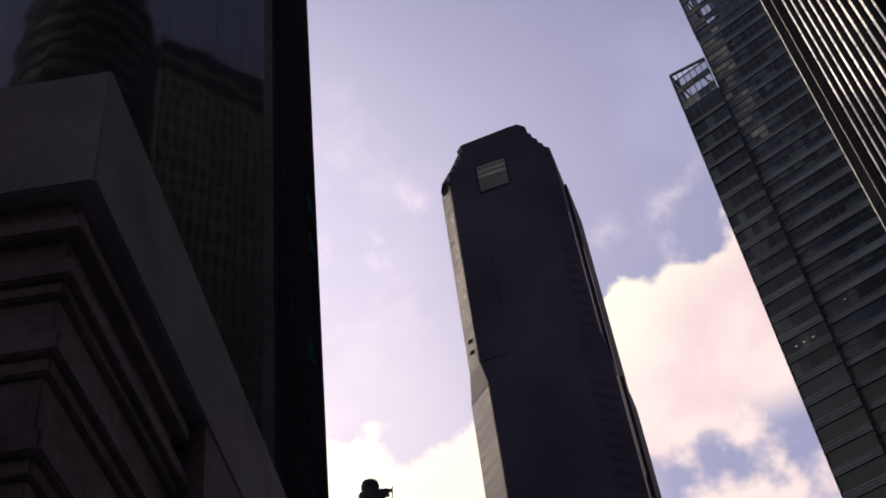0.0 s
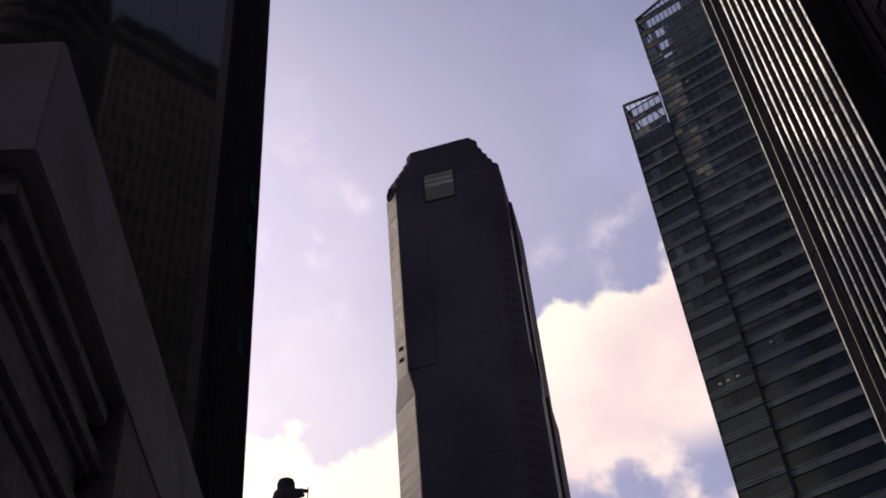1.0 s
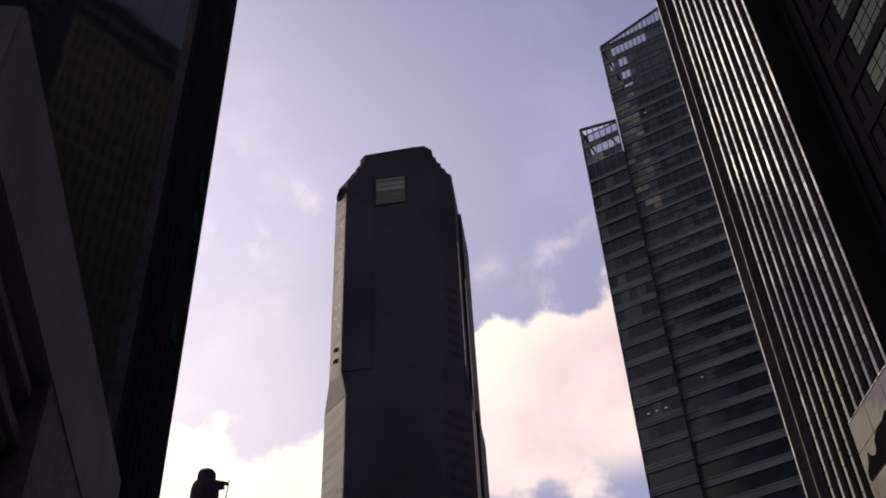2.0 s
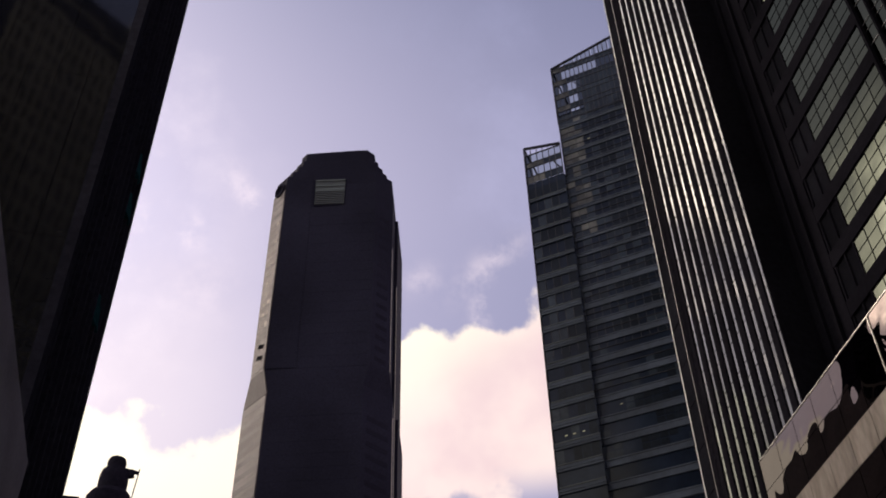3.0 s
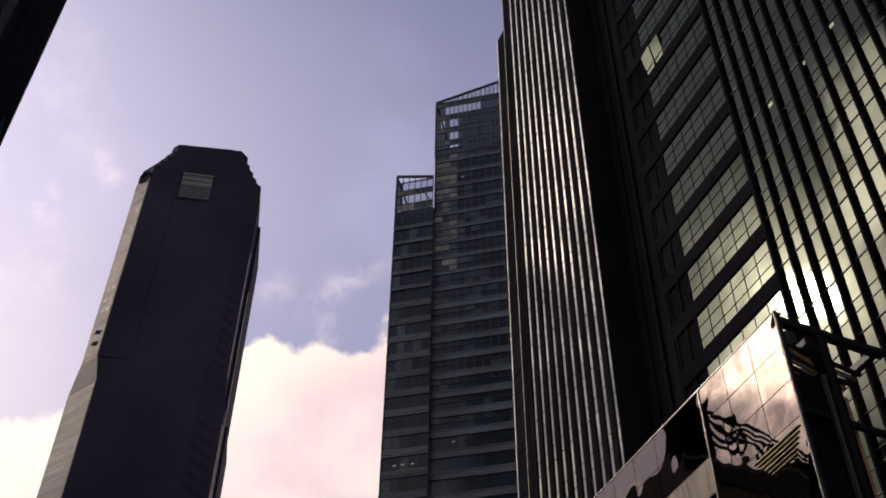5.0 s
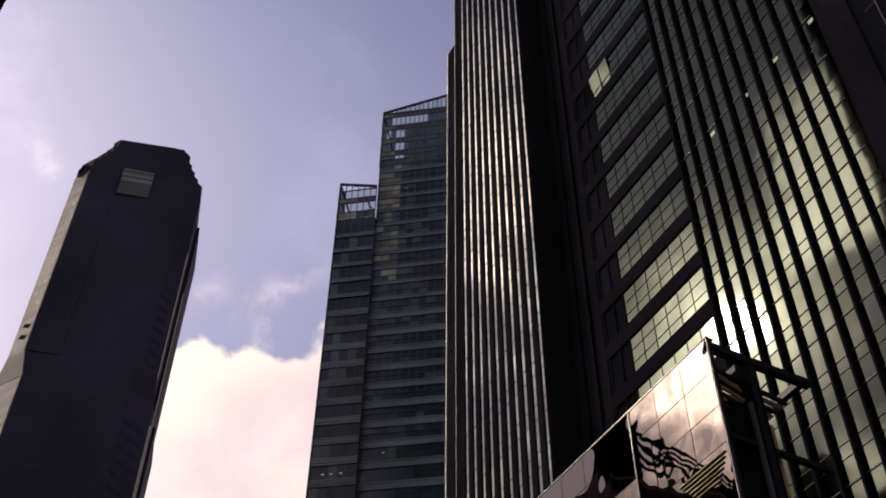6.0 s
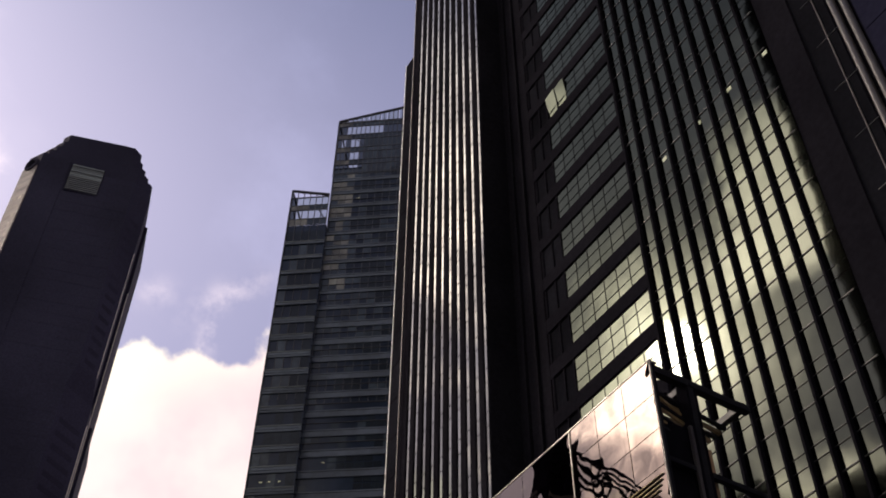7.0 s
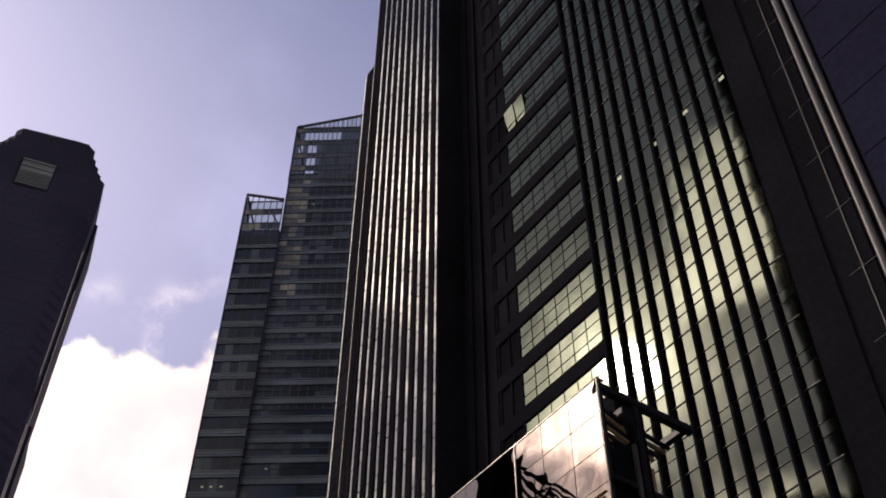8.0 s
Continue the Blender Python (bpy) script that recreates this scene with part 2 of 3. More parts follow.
# ---- building helpers ----
def box(bm, x0, x1, y0, y1, z0, z1):
    v = [bm.verts.new((x, y, z)) for z in (z0, z1) for x, y in ((x0, y0), (x1, y0), (x1, y1), (x0, y1))]
    for f in ((3, 2, 1, 0), (4, 5, 6, 7), (0, 1, 5, 4), (1, 2, 6, 5), (2, 3, 7, 6), (3, 0, 4, 7)):
        bm.faces.new([v[i] for i in f])


def prism(bm, low, z0, high, z1):
    """A solid between two outlines of equal count, counter-clockwise."""
    a = [bm.verts.new((x, y, z0)) for x, y in low]
    b = [bm.verts.new((x, y, z1)) for x, y in high]
    n = len(a)
    bm.faces.new(a[::-1])
    bm.faces.new(b)
    for i in range(n):
        bm.faces.new((a[i], a[(i + 1) % n], b[(i + 1) % n], b[i]))


def beam(bm, a, b, w):
    a, b = Vector(a), Vector(b)
    d = (b - a).normalized()
    s = d.cross(Vector((0, 0, 1)) if abs(d.z) < 0.9 else Vector((1, 0, 0))).normalized() * w / 2
    u = s.cross(d).normalized() * w / 2
    v = [bm.verts.new(p + q) for p in (a, b) for q in (-s - u, s - u, s + u, -s + u)]
    for f in ((3, 2, 1, 0), (4, 5, 6, 7), (0, 1, 5, 4), (1, 2, 6, 5), (2, 3, 7, 6), (3, 0, 4, 7)):
        bm.faces.new([v[i] for i in f])


def lathe(bm, profile, sides=24):
    rings = [[bm.verts.new((r * math.cos(2 * math.pi * i / sides), r * math.sin(2 * math.pi * i / sides), z)) for i in range(sides)] for r, z in profile]
    for a, b in zip(rings, rings[1:]):
        for i in range(sides):
            bm.faces.new((a[i], a[(i + 1) % sides], b[(i + 1) % sides], b[i]))
    bm.faces.new(rings[0][::-1])
    bm.faces.new(rings[-1])


def finish(bm, name, mat):
    me = bpy.data.meshes.new(name)
    bmesh.ops.recalc_face_normals(bm, faces=bm.faces)
    bm.to_mesh(me)
    bm.free()
    me.materials.append(mat)
    return me


def part(name, bm, mat, parent, label=""):
    ob = new(name, finish(bm, name, mat) if isinstance(bm, bmesh.types.BMesh) else bm)
    ob.parent = parent
    return tagged(ob, label)


def boxpart(name, dims, mat, parent, label=""):
    bm = bmesh.new()
    box(bm, *dims)
    return part(name, bm, mat, parent, label)


def thing(name, label, category, m=Matrix(), group="", kind=""):
    e = new(name)
    e.matrix_world = m
    return tagged(e, label, category, group, kind)


# ---- ground ----
bm = bmesh.new()
box(bm, -2500, 2500, -2500, 2500, -0.5, 0)
g = new("ground", finish(bm, "ground", M_PAVING))
tagged(g, "grey paved street ground between the towers", "ground", kind="structure")


# ---- tall dark granite tower at the end of the street ----
def granite_tower():
    t = thing("granite_tower", "tall dark granite skyscraper with sunlit-toned chamfered corner and stepped crown", "skyscraper")
    e, n = Vector((0.970, -0.242)), Vector((0.242, 0.970))
    FL, FR = Vector((4.3, 247.6)), Vector((32.4, 239.9))
    wl, wr = (n - e).normalized(), (n + e).normalized()

    def outline(cl, cr, dl, dr, back=36):
        fl, fr = FL + e * cl, FR - e * cr
        l0, r0 = fl + wl * dl, fr + wr * dr
        l1, r1 = l0 + n * back, r0 + n * back
        return [p.to_tuple() for p in (fl, fr, r0, r1, r1 + wl * dr, l1 + wr * dl, l1, l0)]

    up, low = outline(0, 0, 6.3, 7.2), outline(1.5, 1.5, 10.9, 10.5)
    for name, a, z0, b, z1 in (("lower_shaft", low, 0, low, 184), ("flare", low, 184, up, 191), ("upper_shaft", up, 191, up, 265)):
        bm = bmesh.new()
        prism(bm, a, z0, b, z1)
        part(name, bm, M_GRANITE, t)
    # the crown narrows in steps at both sides while its front stays flush
    z = 265.0
    for c, d, h in ((0.0, 5.2, 5.0), (1.6, 4.6, 2.2), (3.2, 4.0, 2.6), (4.6, 3.2, 2.6), (5.6, 2.4, 3.6)):
        o = outline(c, c * 0.62, d + 0.3, d + (1.4 if c == 0 else 0.9), 34)
        bm = bmesh.new()
        prism(bm, o, z, o, z + h)
        part("crown_step", bm, M_GRANITE2, t)
        z += h
    # parapet rail along the crown
    bm = bmesh.new()
    a, b = FL + e * 6.2 + n * 0.6, FR - e * 5.8 + n * 0.6
    beam(bm, (*a, z + 0.25), (*b, z + 0.25), 0.5)
    part("parapet_rail", bm, M_GRANITE2, t)

    # floor lines of the front, barely proud
    for k in range(66):
        zz = 3 + 4.0 * k
        c = 0.0 if zz > 188 else 1.5
        if 178 < zz < 190 or zz > 254:
            continue
        a, b = FL + e * (c + 0.4) + n * 0.22, FR - e * (c + 0.4) + n * 0.22
        bm = bmesh.new()
        beam(bm, (*a, zz), (*b, zz), 0.5)
        part("floor_line", bm, M_GRANITE, t)
    # shallow windows down the other chamfer
    for k in range(62):
        zz = 6 + 4.0 * k
        if 176 < zz < 192:
            continue
        c, d = (0.0, 7.2) if zz > 188 else (1.5, 10.5)
        a = FR - e * c
        bm = bmesh.new()
        o = (n - e).normalized() * 0.72
        beam(bm, (*(a + wr * 1.6 + o), zz), (*(a + wr * (d - 1.5) + o), zz), 1.5)
        part("window", bm, M_GRANITE2, t)
    # granite facing of the sunny chamfer, its sunlight put into the tone, panel by panel
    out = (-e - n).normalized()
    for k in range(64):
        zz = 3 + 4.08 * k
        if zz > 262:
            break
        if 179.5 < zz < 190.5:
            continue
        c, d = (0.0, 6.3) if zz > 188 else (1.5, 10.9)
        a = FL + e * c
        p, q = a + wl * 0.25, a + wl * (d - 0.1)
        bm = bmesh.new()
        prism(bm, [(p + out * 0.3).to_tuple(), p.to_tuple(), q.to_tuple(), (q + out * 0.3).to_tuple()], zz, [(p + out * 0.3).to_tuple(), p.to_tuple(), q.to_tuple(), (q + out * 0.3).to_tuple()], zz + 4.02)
        pan = part("facing_panel", bm, M_SUNLIT_GRANITE, t, "sunlit-toned granite facing panel")
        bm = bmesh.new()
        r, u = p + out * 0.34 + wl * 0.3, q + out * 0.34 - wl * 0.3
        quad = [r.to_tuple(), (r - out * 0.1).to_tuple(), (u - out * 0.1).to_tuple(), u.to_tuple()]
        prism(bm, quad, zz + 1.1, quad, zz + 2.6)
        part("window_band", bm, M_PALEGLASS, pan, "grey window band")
        if 204 < zz < 250:
            for s0 in (1.4, 3.4):
                w = a + wl * s0 - out * 0.31
                bm = bmesh.new()
                beam(bm, (*w, zz + 1.9), (*(w + wl * 1.2), zz + 1.9), 1.3)
                part("window_pane", bm, M_WARMGLASS, pan, "bright reflecting window pane")
        if 192 < zz < 202:
            w = a + wl * 1.6 - out * 0.24
            bm = bmesh.new()
            beam(bm, (*w, zz + 1.2), (*(w + wl * 2.6), zz + 2.4), 1.3)
            part("vent_slot", bm, M_BLACK, pan, "dark vent slot")
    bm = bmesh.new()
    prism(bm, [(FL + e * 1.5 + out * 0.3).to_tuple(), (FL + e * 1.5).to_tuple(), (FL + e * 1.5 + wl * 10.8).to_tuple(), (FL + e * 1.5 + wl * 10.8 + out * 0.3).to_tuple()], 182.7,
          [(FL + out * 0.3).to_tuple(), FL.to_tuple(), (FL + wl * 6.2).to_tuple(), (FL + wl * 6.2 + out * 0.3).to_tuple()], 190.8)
    part("flare_facing", bm, M_SUNLIT_GRANITE, t, "sloping sunlit-toned granite facing")
    # round emblem on the chamfer under the crown
    bm = bmesh.new()
    ctr = FL + wl * 3.0 + out * 0.4
    for i in range(20):
        a0, a1 = 2 * math.pi * i / 20, 2 * math.pi * (i + 1) / 20
        beam(bm, (*(ctr + wl * 2.1 * math.cos(a0)), 265.4 + 2.2 * math.sin(a0)), (*(ctr + wl * 2.1 * math.cos(a1)), 265.4 + 2.2 * math.sin(a1)), 0.75)
    part("emblem", bm, M_ROOF, t, "plain round dark emblem")
    # the front steps forward a little beside the pale chamfer
    bm = bmesh.new()
    a, b = FL + e * 0.3, FL + e * 8.6
    quad = [(a - n * 0.35).to_tuple(), (b - n * 0.35).to_tuple(), (b + n * 0.2).to_tuple(), (a + n * 0.2).to_tuple()]
    prism(bm, quad, 191, quad, 269)
    part("front_pier", bm, M_GRANITE, t)
    # louvred plant window under the crown
    a, b = FL + e * 9.4 - n * 0.3, FL + e * 19.3 - n * 0.3
    bm = bmesh.new()
    for p, q in (((*a, 255.4), (*b, 255.4)), ((*a, 267.2), (*b, 267.2)), ((*a, 255.4), (*a, 267.2)), ((*b, 255.4), (*b, 267.2)), ((*a, 261.5), (*b, 261.5))):
        beam(bm, p, q, 0.45)
    lw = part("louvre_window", bm, M_GRANITE2, t, "louvred plant-room window")
    for k in range(14):
        zz = 256.05 + 0.81 * k
        bm = bmesh.new()
        beam(bm, (*(a + e * 0.25 - n * 0.35), zz), (*(b - e * 0.25 - n * 0.35), zz), 0.66 if k > 6 and k % 3 else 0.45)
        part("louvre_slat", bm, M_LOUVRE if k > 6 and k % 3 else M_SLAT, lw)
    a, b = FL + e * 9.0 + n * 0.55, FL + e * 19.0 + n * 0.55
    bm = bmesh.new()
    beam(bm, (*a, 214.0), (*b, 214.2), 1.4)
    part("vent_slot", bm, M_ROOF, t, "long dark vent slot")
    # buttress on the far flank, with bright metal edges
    R0 = FR + wr * 7.2
    p = R0 + n * 9
    o = [(p).to_tuple(), (p + e * 1.0).to_tuple(), (p + e * 1.0 + n * 20).to_tuple(), (p + n * 20).to_tuple()]
    bm = bmesh.new()
    prism(bm, o, 0, o, 261)
    part("buttress", bm, M_GRANITE2, t)
    for q, z0, z1, w in ((R0 + n * 0.3 + e * 0.1, 192, 240, 0.2), (p + e * 0.9 - n * 0.1, 150, 232, 0.16), (FR - e * 1.5 + wr * 10.5 + n * 0.4 + e * 0.1, 0, 178, 0.2)):
        bm = bmesh.new()
        beam(bm, (*q, z0), (*q, z1), w)
        part("edge_strip", bm, M_TRIM, t, "bright metal edge strip")
    # lower flank step
    q = FR - e * 1.5 + wr * 10.5 + n * 8
    o = [q.to_tuple(), (q + e * 1.0).to_tuple(), (q + e * 1.0 + n * 18).to_tuple(), (q + n * 18).to_tuple()]
    bm = bmesh.new()
    prism(bm, o, 0, o, 183)
    part("lower_buttress", bm, M_GRANITE2, t)


granite_tower()


# ---- stepped glass office tower ----
def glass_tower():
    t = thing("glass_tower", "blue-green glass office tower with grey floor bands and stepped roof", "skyscraper", pose(53.0, 130.3, 0, 0, 0, -36.5))
    boxpart("tall_block", (0, 45, 0, 30, 0, 171), M_BLUEGLASS, t)
    boxpart("low_block", (-7.15, 0.06, -1.4, -0.02, 0, 153.2), M_BLUEGLASS, t)
    rnd = random.Random(4)
    floors = [3.3 + 3.8 * k for k in range(45)]
    for z in floors:
        if z < 170:
            boxpart("floor_band", (0.1, 45, -0.22, -0.01, z - (0.45 if z < 130 else 0.0), z + 0.85), M_BAND, t)
            boxpart("band_lip", (0.1, 45, -0.3, -0.22, z + 0.6, z + 0.85), M_BAND, t)
            if z > 100:
                boxpart("sill_line", (0.0, 45, -0.12, -0.01, z + 2.2, z + 2.3), M_STEEL, t)
        if z < 150:
            boxpart("floor_band", (-7.1, 0.06, -1.62, -1.41, z - (0.1 if z < 130 else -0.3), z + 1.1), M_BAND, t)
            boxpart("band_lip", (-7.1, 0.06, -1.7, -1.62, z + 0.92, z + 1.1), M_LOUVRE, t)
            boxpart("band_lip", (-7.1, 0.06, -1.7, -1.62, z + 0.3, z + 0.42), M_BAND, t)
    boxpart("corner_mullion", (-7.24, -7.1, -1.74, -1.3, 0, 163.2), M_STEEL, t)
    boxpart("corner_mullion", (-0.03, 0.1, -0.34, 0.1, 153.4, 186.2), M_STEEL, t)
    for k in range(11):
        x = 0.1 + 1.4 * k
        boxpart("mullion", (x - 0.05, x + 0.05, -0.1, -0.01, 112, 171), M_STEEL, t)
    for k in range(5):
        x = -7.1 + 1.4 * k
        boxpart("mullion", (x - 0.05, x + 0.05, -1.5, -1.41, 112, 153.2), M_STEEL, t)
    # what stands behind the glass: drawn blinds in the corner rooms, open and unlit floors beyond
    def behind(name, x, y, z0, z1, mat):
        boxpart(name, (x + 0.06, x + 1.34, y - 0.05, y - 0.004, z0, z1), mat, t)

    for z in floors:
        if z < 88:
            continue
        if z < 168:
            dark0 = rnd.randint(3, 8)
            dark1 = dark0 + rnd.randint(2, 6)
            for c in range(10):
                x = 0.1 + 1.4 * c
                corner = c < 3 and z > 133
                for z0, z1 in ((z + 0.9, z + 2.15), (z + 2.35, z + 3.75)):
                    r = rnd.random()
                    if corner:
                        behind("blind_pane", x, 0, z0, z1, M_BLIND if r < 0.72 else M_DIM)
                    elif dark0 <= c < dark1:
                        if r < 0.85:
                            behind("room_pane", x, 0, z0, z1, M_ROOM)
                    elif r < (0.5 if z > 120 else 0.22):
                        behind("blind_pane", x, 0, z0, z1, M_DIM)
        if z < 148:
            dark0 = rnd.randint(0, 4)
            for c in range(5):
                x = -7.1 + 1.4 * c
                r = rnd.random()
                if c >= dark0 and r < 0.8:
                    behind("room_pane", x, -1.4, z + 1.2, z + 3.9, M_ROOM)
                elif r < 0.45:
                    behind("blind_pane", x, -1.4, z + 1.2, z + 3.9, M_DIM)

    # roof screens: steel frames with tinted glass, open to the sky in places
    def screen(name, x0, x1, y, z0, top0, top1, rows, step, clear):
        bm = bmesh.new()
        beam(bm, (x0, y, top0), (x1, y, top1), 0.4)
        sc = part(name, bm, M_STEEL, t, "steel-framed glass roof screen")
        count = int(round((x1 - x0) / step))
        for k in range(count + 1):
            x = x0 + step * k
            bm = bmesh.new()
            beam(bm, (x, y, z0), (x, y, top0 + (top1 - top0) * k / count), 0.14 if k else 0.35)
            part("post", bm, M_STEEL, sc)
        for r0, r1 in rows:
            for r in (r0, r1):
                bm = bmesh.new()
                beam(bm, (x0, y, r), (x1, y, r), 0.2)
                part("rail", bm, M_STEEL, sc)
        edges = [z0] + [r for pair in rows for r in pair]
        for i, (r0, r1) in enumerate(zip(edges, edges[1:])):
            for k in range(count):
                x = x0 + step * k
                top = min(r1, top0 + (top1 - top0) * k / count)
                if top - r0 > 0.3:
                    boxpart("pane", (x + 0.08, x + step - 0.08, y - 0.03, y + 0.03, r0 + 0.08, top - 0.08), M_SCREEN if (i, k) in clear else M_TINT if i % 2 and (x1 < 1 or k < 6 or i > 5) else M_BLIND if k < 3 else M_DIM, sc)
        return sc

    stair = {(i, k) for i in (1, 3, 5) for k in (3, 4)} | {(7, k) for k in range(2, 10)} | {(5, 1)}
    screen("roof_screen", 0.0, 14.0, 0.0, 168.6, 186.3, 190.0, ((169.4, 172.0), (173.4, 176.0), (177.4, 180.2), (181.6, 184.4), (185.6, 185.9)), 0.933, stair)
    # the sloping top row stands open
    for k in range(2, 11):
        z1 = 186.2 + 3.7 * (k + 0.3) / 11
        boxpart("top_pane", (1.24 * k + 0.08, 1.24 * (k + 1) - 0.08, -0.03, 0.03, 186.1, z1), M_SCREEN, t, "clear sloping top pane")
    screen("low_roof_screen", -7.15, 0.0, -1.4, 153.2, 163.3, 161.6, ((155.0, 157.5), (158.8, 161.1)), 1.19, {(i, k) for i in (1, 3) for k in range(1, 6)})
    for a, b, w in (((0, 0, 186), (0, 12, 186), 0.3), ((14, 0, 190), (14, 12, 190), 0.3), ((0, 12, 171), (0, 12, 186), 0.3), ((3, 0.5, 182), (4.5, 8, 187), 0.12), ((8, 0.5, 182), (9.5, 8, 187), 0.12),
                    ((-1.9, -1.3, 158), (-0.3, -1.2, 154.6), 0.22), ((-6.0, -1.3, 154.6), (-6.6, -1.2, 158.4), 0.22), ((-7.15, -1.4, 163.2), (-7.15, 8, 163.2), 0.3), ((-7.15, 8, 153), (-7.15, 8, 163.2), 0.3)):
        bm = bmesh.new()
        beam(bm, a, b, w)
        part("roof_brace", bm, M_STEEL, t)
    for x, z in ((-5.3, 96.6), (-4.0, 96.6), (-2.5, 96.6), (3.5, 100.6), (5.2, 161.6)):
        boxpart("ceiling_lamp", (x, x + 0.4, -1.5 if x < 0 else -0.08, -1.42 if x < 0 else -0.06, z, z + 0.13), M_LAMP, t, "small lit office ceiling lamp")


glass_tower()


# ---- office tower along the street, with fins and bands ----
FX = 34.0


def finned_tower():
    t = thing("finned_tower", "dark office tower with vertical fins and bronze reflective glass", "skyscraper")
    boxpart("north_wing", (FX + 0.12, 62, 50.2, 63.3, 0, 123.7), M_BLACK, t)
    boxpart("core", (36.6, 62, 43.2, 50.2, 0, 128), M_BLACK, t)
    boxpart("south_wing", (FX + 0.12, 62, 15.2, 43.2, 0, 124), M_BLACK, t)
    for y in (44.4, 46.2, 47.6, 49.0):
        boxpart("recess_rib", (36.35, 36.6, y, y + 0.3, 0, 127), M_BLACK, t)
    rnd = random.Random(9)

    def pane_mesh(w, h, mat):
        bm = bmesh.new()
        box(bm, 0, 0.03, -w / 2, w / 2, -h / 2, h / 2)
        return finish(bm, "pane", mat)

    def pane(name, mesh, y, z, tilt):
        ob = new(name, mesh)
        ob.parent = t
        ob.matrix_basis = pose(FX + 0.03, y, z, 0, rnd.uniform(-tilt, tilt), rnd.uniform(-tilt, tilt))

    def joined_pane(bm, y, z, w, h, tilt):
        """A pane that leans a little, added to a joined sheet."""
        a, b = math.tan(radians(rnd.uniform(-tilt, tilt))), math.tan(radians(rnd.uniform(-tilt, tilt)))
        near, far = [], []
        for u, v in ((-1, -1), (1, -1), (1, 1), (-1, 1)):
            x = FX + 0.03 + a * u * w / 2 + b * v * h / 2
            near.append(bm.verts.new((x, y + u * w / 2, z + v * h / 2)))
            far.append(bm.verts.new((x + 0.03, y + u * w / 2, z + v * h / 2)))
        bm.faces.new(near)
        bm.faces.new(far[::-1])
        for i in range(4):
            bm.faces.new((near[i], far[i], far[(i + 1) % 4], near[(i + 1) % 4]))

    # the strip facade: broad dark fins with narrow glass between them
    boxpart("corner_fin", (FX - 0.1, FX + 0.1, 62.72, 63.34, 4, 124.2), M_BLACK, t)
    boxpart("end_fin", (FX - 0.05, FX + 0.1, 50.2, 50.32, 4, 124.2), M_BLACK, t)
    strip = pane_mesh(0.58, 3.88, M_SILVER)
    upper = bmesh.new()
    for k in range(10):
        y = 62.17 - 1.247 * k
        boxpart("fin", (FX - 0.06, FX + 0.1, y - 0.12, y + 0.53, 4, 124.2), M_BLACK, t)
        mid = y - 0.37 if k < 9 else 50.58
        for r in range(31):
            z = 1.4 + 3.9 * r + 1.95
            if 26 < z < 116:
                if k < 9:
                    pane("strip_pane", strip, mid, z, 0.2)
                else:
                    joined_pane(upper, mid, z, 0.5, 3.88, 0.2)
            else:
                joined_pane(upper, mid, z, 0.58 if k < 9 else 0.5, 3.88, 0.2)
    tagged(part("strip_glass", upper, M_SILVER, t), kind="stuff")
    for k in range(31):
        z = 1.4 + 3.9 * k
        for zz in (z, z + 1.25):
            if 4 < zz < 123:
                boxpart("transom", (FX + 0.012, FX + 0.03, 50.34, 62.7, zz - 0.016, zz + 0.016), M_BLACK, t)
    boxpart("blade", (FX - 0.05, FX + 0.5, 63.4, 65.15, 0, 109.7), M_RETURN, t, "narrow dark end blade")
    boxpart("blade_edge", (FX - 0.1, FX - 0.05, 65.1, 65.2, 0, 109.9), M_WHITE, t, "bright metal edge trim")
    boxpart("corner_trim", (FX - 0.16, FX - 0.1, 63.22, 63.32, 0, 124.2), M_COLUMN, t, "bright metal corner trim")
    for k in range(28):
        boxpart("blade_joint", (FX - 0.09, FX - 0.05, 63.42, 65.0, 3.9 * k + 1.3, 3.9 * k + 1.5), M_BLACK, t)
    # the banded bay; its bands run on past the bright glass over a dark return
    for k in range(31):
        z = 1.4 + 3.9 * k
        boxpart("spandrel_band", (FX - 0.07, FX + 0.3, 33.2, 43.1, z - 1.2, z - 0.04), M_BLACK, t)
        for zz in (z + 0.75, z + 1.75):
            boxpart("glazing_bar", (FX - 0.0, FX + 0.05, 33.2, 40.7, zz - 0.012, zz + 0.012), M_BLACK, t)
        boxpart("return_pane", (FX + 0.08, FX + 0.11, 40.82, 42.9, z, z + 2.7), M_RETURN, t, "dark glass of the return bay")
    for y in (40.76, 41.8, 42.95):
        boxpart("bay_jamb", (FX - 0.04, FX + 0.1, y - 0.06, y + 0.06, 4, 123.5), M_BLACK, t)
    for k in range(1, 6):
        y = 40.7 - 1.215 * k
        boxpart("glazing_bar", (FX - 0.0, FX + 0.05, y - 0.016, y + 0.016, 4, 123.5), M_BLACK, t)
    heights = ((0.02, 1.22), (1.28, 1.92), (1.98, 3.86))
    meshes = [pane_mesh(1.14, b - a, M_GOLD) for a, b in heights]
    bay = pane_mesh(1.2, 2.72, M_GOLD)
    rest = bmesh.new()
    for k in range(31):
        z = 1.4 + 3.9 * k
        for c in range(6):
            y = 40.09 - 1.215 * c
            if 26 < z < 92:
                if k == 18 and c < 2:
                    # two panes are tilted so that they mirror bright cloud
                    glinting = new("open_pane", bay)
                    glinting.parent = t
                    glinting.matrix_basis = pose(FX - 0.02, y, z + 1.33, 0, -6.5, -3.6)
                    tagged(glinting, "bay pane tilted to mirror bright cloud")
                    continue
                pane("bay_pane", bay, y, z + 1.33, 0.08)
            else:
                joined_pane(rest, y, z + 1.33, 1.2, 2.72, 0.08)
